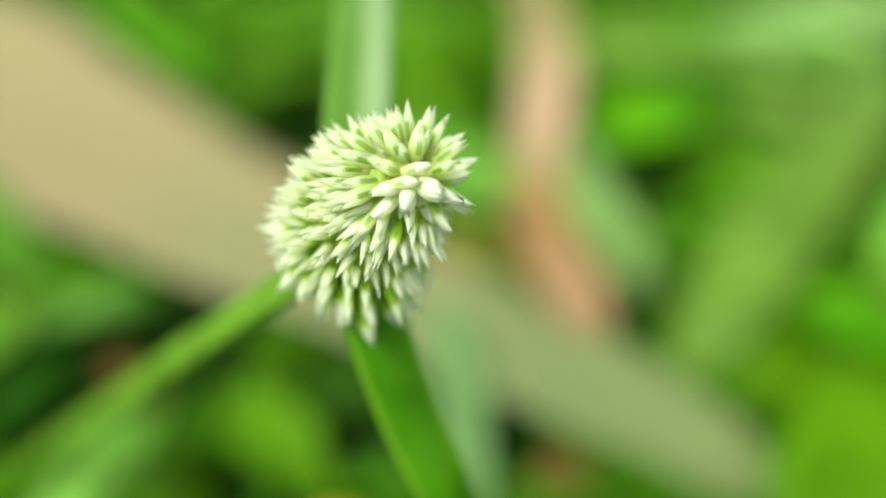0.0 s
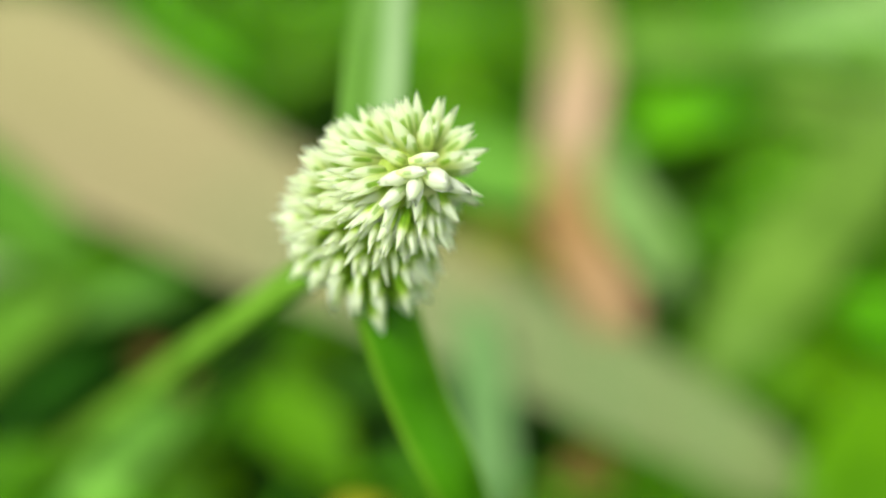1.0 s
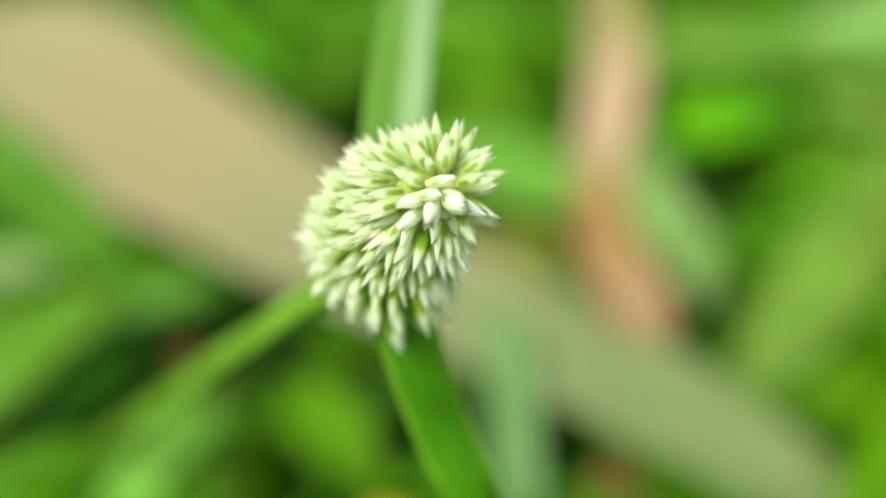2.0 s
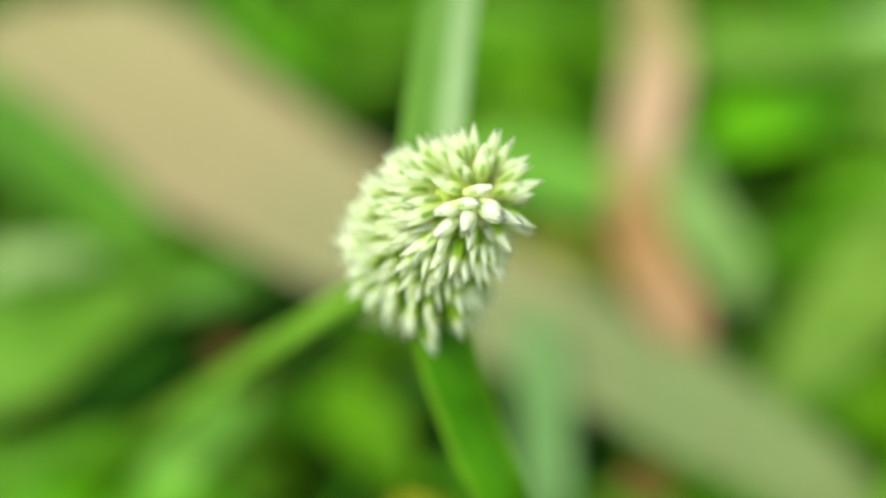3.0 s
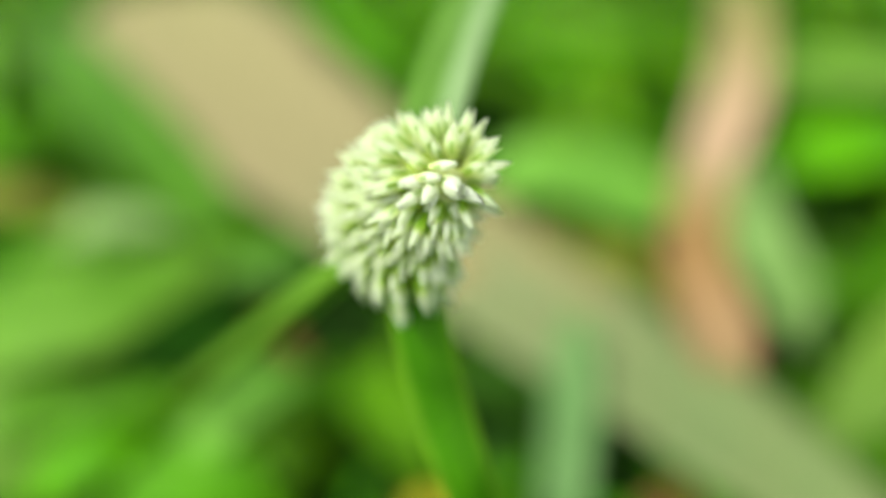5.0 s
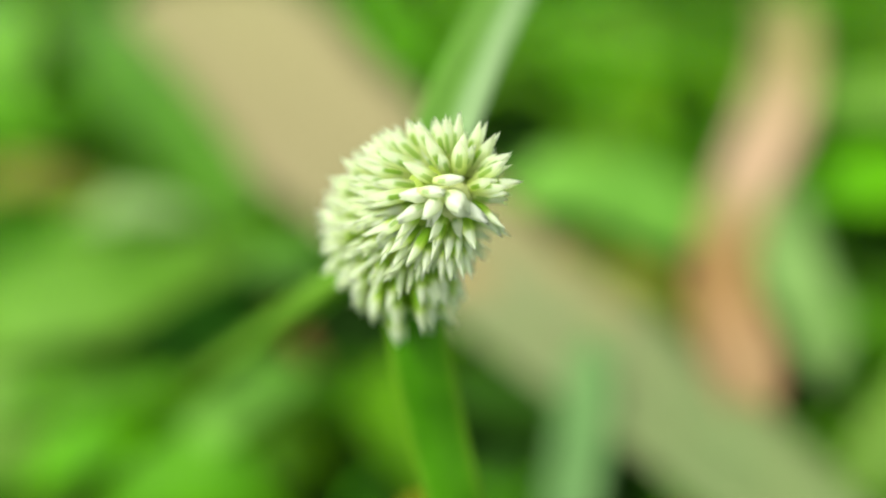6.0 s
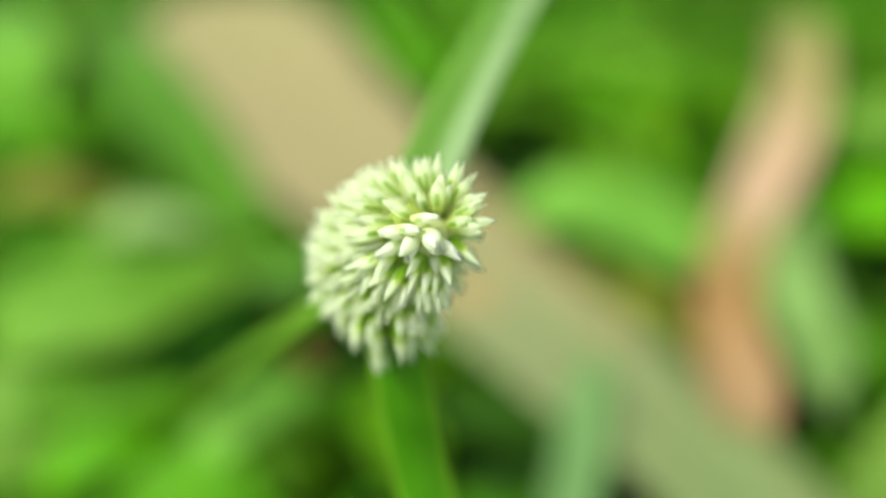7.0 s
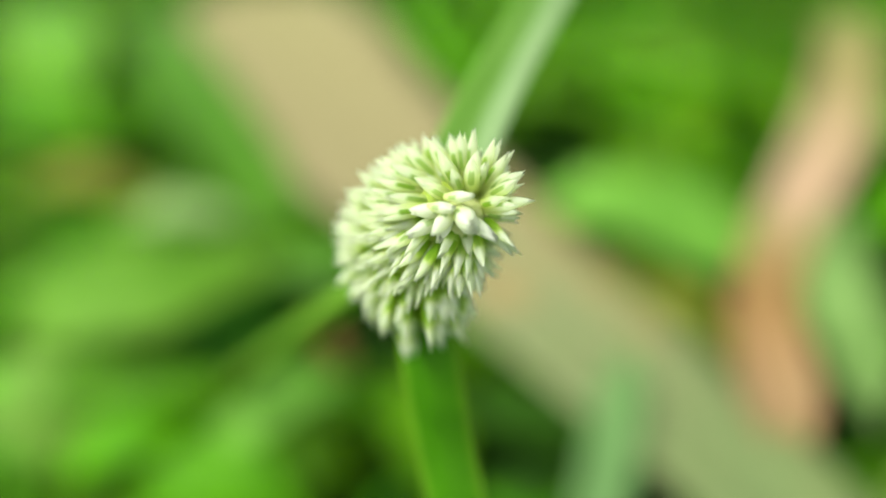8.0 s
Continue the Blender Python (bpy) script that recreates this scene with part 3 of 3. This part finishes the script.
leaf_thing("round_leaf", [(14, 95, 5), (20, 99, 8), (29, 105, 9), (40, 116, 6)], [2, 12, 13, 2], M_BRIGHT, "vivid green herb leaf beside the pale blade", "leaf", "herb leaves", petiole=(11, 92, 0))
leaf_thing("round_leaf", [(35, 26, 4), (42, 35.5, 7), (50, 45.5, 8), (62, 59, 5)], [3, 16, 19, 3], M_LIME, "broad yellowish green herb leaf in the grass", "leaf", "herb leaves", petiole=(32, 23, 0))

leaf_thing("grass_blade", [(-212, 64, 1), (-178, 74, 9), (-150, 66, 10), (-122, 46, 3)], [3, 20, 21, 2], M_LIGHT, "light green broad grass blade beside the bluish one", "grass", "broad grass blades")
leaf_thing("grass_blade", [(-168, 34, 1), (-146, 46, 8), (-128, 50, 8), (-112, 62, 2)], [3, 18, 18, 2], M_LIME, "yellowish green broad grass blade", "grass", "broad grass blades")
leaf_thing("grass_blade", [(-86, 0, 1), (-74, 5.5, 8), (-62, 9, 8), (-50, 8, 2)], [2, 13, 13, 1], M_SHEEN, "pale grey-green grass blade near the stem", "grass", "broad grass blades")
leaf_thing("grass_blade", [(-44, 12, 1), (-41, 19, 7), (-39, 28, 7), (-37.5, 37, 2)], [2, 7, 7, 1], M_SHEEN, "pale grey-green grass blade crossing under the stem", "grass", "broad grass blades")
leaf_thing("grass_blade", [(-60, 104, 1), (-44, 116, 9), (-24, 126, 9), (-2, 128, 2)], [2, 9, 9, 1], M_LIGHT, "light green grass blade lying behind the dead leaf", "grass", "broad grass blades")
leaf_thing("grass_blade", [(-36, 138, 1), (-22, 124, 8), (-16, 106, 8), (-18, 96, 2)], [2, 8, 8, 1], M_BRIGHT, "bright green grass blade lying behind the dead leaf", "grass", "broad grass blades")
leaf_thing("round_leaf", [(38, 112, 5), (46, 109, 8), (56, 102, 9), (66, 92, 6)], [2, 13, 14, 2], M_SHEEN, "light green herb leaf in the grass", "leaf", "herb leaves", petiole=(35, 114, 0))
leaf_thing("round_leaf", [(40, 66, 5), (47, 62, 8), (55, 60, 9), (66, 62, 6)], [2, 11, 12, 2], M_BRIGHT, "bright green herb leaf under the arching blade", "leaf", "herb leaves", petiole=(37, 68, 0))

# added dark blade: its colour stands for shade by the dead leaf
leaf_thing("grass_blade", [(-24, 36, 1), (-18, 41, 3.5), (-10, 44, 3.5), (0, 42, 1)], [2, 7, 7, 1], M_GAP_SHADE, "dark green blade added for the shade by the dead leaf", "grass", "broad grass blades")
leaf_thing("brown_leaf", [(-51, 42, 1), (-46, 40, 3), (-42, 38, 3), (-38, 37, 1)], [1, 3, 3, 1], M_BROWN, "small brown dead leaf in the shaded gap", "dry leaf")
leaf_thing("round_leaf", [(-84, -4, 4), (-76, 2, 7.5), (-66, 5, 8), (-56, 4, 5)], [2, 12, 13, 2], M_LIGHT, "light green herb leaf near the stem", "leaf", "herb leaves", petiole=(-88, -7, 0))
leaf_thing("round_leaf", [(-48, 5, 4), (-42, 11, 7), (-35, 15, 7.5), (-28, 17, 5)], [2, 10, 11, 2], M_LIME, "yellowish green herb leaf near the stem", "leaf", "herb leaves", petiole=(-51, 3, 0))
leaf_thing("round_leaf", [(-128, 22, 4), (-117, 27, 6), (-109, 31, 6), (-100, 34, 3)], [2, 12, 12, 2], M_LIME, "yellowish green herb leaf beside the withering one", "leaf", "herb leaves", petiole=(-131, 20, 0))
leaf_thing("round_leaf", [(-119, 36, 6), (-109, 40, 8), (-99, 43, 8), (-90, 46, 5)], [2, 9, 9, 2], M_OLIVE, "olive brownish herb leaf beginning to wither", "leaf", "herb leaves", petiole=(-122, 34, 0))
leaf_thing("grass_blade", [(48, 150, 1), (66, 152, 9), (90, 146, 10), (112, 138, 2)], [3, 14, 14, 2], M_PALE, "pale grey-green grass blade far behind", "grass", "broad grass blades")
leaf_thing("round_leaf", [(56, 70, 4), (62, 78, 8), (68, 88, 8), (72, 100, 4)], [2, 11, 12, 2], M_SHEEN, "light green herb leaf in the grass", "leaf", "herb leaves", petiole=(54, 67, 0))

# added dark blade: painted shade in the gap under the large leaf
leaf_thing("grass_blade", [(-64, 22, 0.5), (-60, 28, 3), (-57, 35, 3), (-54, 46, 1)], [2, 7, 8, 2], M_GAP_SHADE, "dark green blade added for the shade under the curled leaf", "grass", "broad grass blades")
leaf_thing("grass_blade", [(-27, 72.5, 1), (-18, 71, 5), (-5, 69, 5), (8, 65, 1)], [1, 6, 7, 1], M_OLIVE, "olive withering grass blade between the oval and the dead leaf", "grass", "broad grass blades")
leaf_thing("grass_blade", [(-39, 18.5, 1), (-35, 21.5, 5), (-30, 24, 5), (-26, 26.5, 1)], [1, 6, 6, 1], M_BRIGHT, "bright green grass blade low beside the stem", "grass", "broad grass blades")
leaf_thing("grass_blade", [(-46, 16, 0.5), (-40, 20, 4), (-35, 24, 4.5), (-30, 30, 1)], [2, 8, 8, 1], M_MID, "mid green grass blade lying under the stem", "grass", "broad grass blades")
# another dark blade added as painted shade
leaf_thing("grass_blade", [(-14, 30, 0.5), (-9, 33, 3), (-3, 36, 3), (4, 41, 1)], [2, 5, 5, 1], M_GAP_SHADE, "low dark green blade added for the shade beside the dead leaf", "grass", "broad grass blades")

# bare gaps between the plants: x, y, radius
HOLES = [(24.6, 91, 4.5), (34.7, 55.7, 3), (-41, 50, 8), (-56, 38, 6), (-14.5, 39.5, 7), (4, 39, 5), (-40, 91.5, 6), (-34, 97, 5), (0, 74, 2), (19, 63, 4), (-25.5, 25.7, 5), (-60, 20, 4), (-56.5, 31, 10), (-7, 38, 4), (-106, 51, 7), (-37.5, 42, 5), (-48, 41, 5)]


# the dead leaves lie on top of the turf: x, y, half-width
ON_TOP = [(-128, 112, 21), (-114, 103, 22), (-100, 94, 22), (-86, 86, 20), (-72, 79, 17), (-57, 73, 15), (-42, 67, 14), (-27, 61, 12), (-12, 56, 11),
          (0, 52, 10), (12, 48, 9), (20, 45, 8), (28, 42, 7), (36, 37, 5), (5, 125, 4), (5, 112, 4), (5, 98, 4), (5, 86, 3), (6, 72, 3), (12, 60, 4)]


def build_turf():
    """Low grass round the plant, thinning out with distance, with short young blades between the long ones."""
    r = random.Random(11)
    bm = bmesh.new()
    for i in range(7600):
        young = i >= 5200
        if young:
            x, y, big = r.uniform(-135, 110), r.uniform(-18, 150), 1
        else:
            far = 200 * r.random() ** 0.6 if i < 4500 else r.uniform(200, 700)
            g = r.uniform(0, 2 * math.pi)
            x, y = -25 + far * math.cos(g), 75 + far * math.sin(g)
            big = 1 if far < 200 else 2.2
        h = r.uniform(0, 2 * math.pi)
        long = (r.uniform(7, 18) if young else r.uniform(14, 42)) * big
        along = [(x + f * long * math.cos(h), y + f * long * math.sin(h)) for f in (0.1, 0.3, 0.5, 0.7, 0.9)]
        if any(math.hypot(p - a, q - b) < c + (0.5 if young else 2) for p, q in along for a, b, c in HOLES):
            continue
        dx, dy = math.cos(h) * long, math.sin(h) * long
        top = r.uniform(1.5, 7.5) * big
        if any(math.hypot(p - a, q - b) < c for p, q in along for a, b, c in ON_TOP):
            top = min(top, 2.5)
        w = (r.uniform(1.0, 2.4) if young else r.uniform(1.2, 3.4)) * big
        add_blade(bm, [(x, y, -0.6), (x + dx * 0.35, y + dy * 0.35, top), (x + dx * 0.75, y + dy * 0.75, top * 0.85), (x + dx, y + dy, 0.3)],
                  [w * 0.6, w, w * 0.8, 0.2], (0, 0, 1), 0.25, 0.2, 6, 2)
    ob = part("grass", bm, M_GRASS, None)
    tagged(ob, "low tangled green grass covering the soil", "grass", kind="stuff")


build_turf()


def build_lawn():
    """The lawn beyond the turf, upright blades out to a few metres."""
    g = np.random.default_rng(5)
    n = 26000
    far = 0.75 + 5.6 * np.sqrt(g.random(n))
    az = g.random(n) * 2 * np.pi
    foot = np.stack([far * np.cos(az), far * np.sin(az), np.full(n, -0.004)], -1)
    turn = g.random(n) * 2 * np.pi
    side = np.stack([np.cos(turn), np.sin(turn), 0 * turn], -1)
    lean = np.stack([-np.sin(turn), np.cos(turn), 0 * turn], -1)
    tall, wide, bow = g.uniform(0.04, 0.11, n), g.uniform(0.005, 0.012, n), g.uniform(0.02, 0.09, n)
    rows = []
    for k, (up, out, w) in enumerate(((0, 0, 0.7), (0.55, 0.25, 1.0), (0.9, 0.7, 0.7), (1.0, 1.15, 0.06))):
        mid = foot + lean * (bow * out)[:, None] + np.array([0, 0, 1.0]) * (tall * up)[:, None]
        rows += [mid - side * (wide * w / 2)[:, None], mid + side * (wide * w / 2)[:, None]]
    verts = np.stack(rows, 1).reshape(-1, 3)
    quads = np.array([[0, 1, 3, 2], [2, 3, 5, 4], [4, 5, 7, 6]])
    faces = (np.arange(n)[:, None, None] * 8 + quads[None]).reshape(-1, 4)
    me = bpy.data.meshes.new("lawn")
    me.from_pydata(verts.tolist(), [], faces.tolist())
    me.uv_layers.new()
    me.materials.append(M_GRASS)
    tagged(new("lawn", me), "green lawn grass spreading round the sedge", "grass", kind="stuff")


build_lawn()


def build_low_blades():
    """Single blades and small leaves of the turf, lying under the larger ones."""
    r = random.Random(23)
    protos = []
    for k in range(16):
        long, w, top = r.uniform(22, 48), r.uniform(2.2, 6.0), r.uniform(4, 10.5)
        bend = r.uniform(-6, 6)
        mat = (M_MID, M_BRIGHT, M_LIME, M_LIGHT)[k % 4]
        tone = {M_MID: "mid green", M_BRIGHT: "bright green", M_LIGHT: "light green", M_LIME: "yellowish green"}[mat]
        shape = "narrow" if w < 4.5 else "broad"
        e = thing("turf_blade", (0, 0, 0), f"{shape} {tone} grass blade lying low in the turf", "grass", "low turf blades")
        part("blade", make(add_blade, [(0, 0, -0.6), (long * 0.3, bend * 0.4, top), (long * 0.7, bend, top * 0.95), (long, bend * 1.7, 0.4)], [w * 0.5, w, w * 0.85, 0.3], (0, 0, 1), r.uniform(0.1, 0.35), 0.25, 14, 4, 0.3, k), mat, e)
        part("midrib", make(add_rod, [(0, 0, -0.75), (long * 0.3, bend * 0.4, top - 0.15), (long * 0.7, bend, top * 0.95 - 0.15), (long, bend * 1.7, 0.25)], [0.35, 0.3, 0.1], 5, 10), mat, e)
        protos.append((e, long))
    placed = 0
    while placed < 285:
        x, y, h = r.uniform(-210, 120), r.uniform(-5, 185), r.uniform(0, 2 * math.pi)
        e, long = protos[placed % len(protos)]
        steps = [(x + f * long * math.cos(h), y + f * long * math.sin(h)) for f in (0, 0.15, 0.3, 0.45, 0.6, 0.75, 0.9, 1)]
        if any(math.hypot(p - a, q - b) < c + 1.5 for p, q in steps for a, b, c in ON_TOP + HOLES):
            continue
        m = pose(x * MM, y * MM, 0, 0, 0, math.degrees(h))
        if placed < len(protos):
            e.matrix_basis = m
        else:
            copy_thing(e, m)
        placed += 1


build_low_blades()
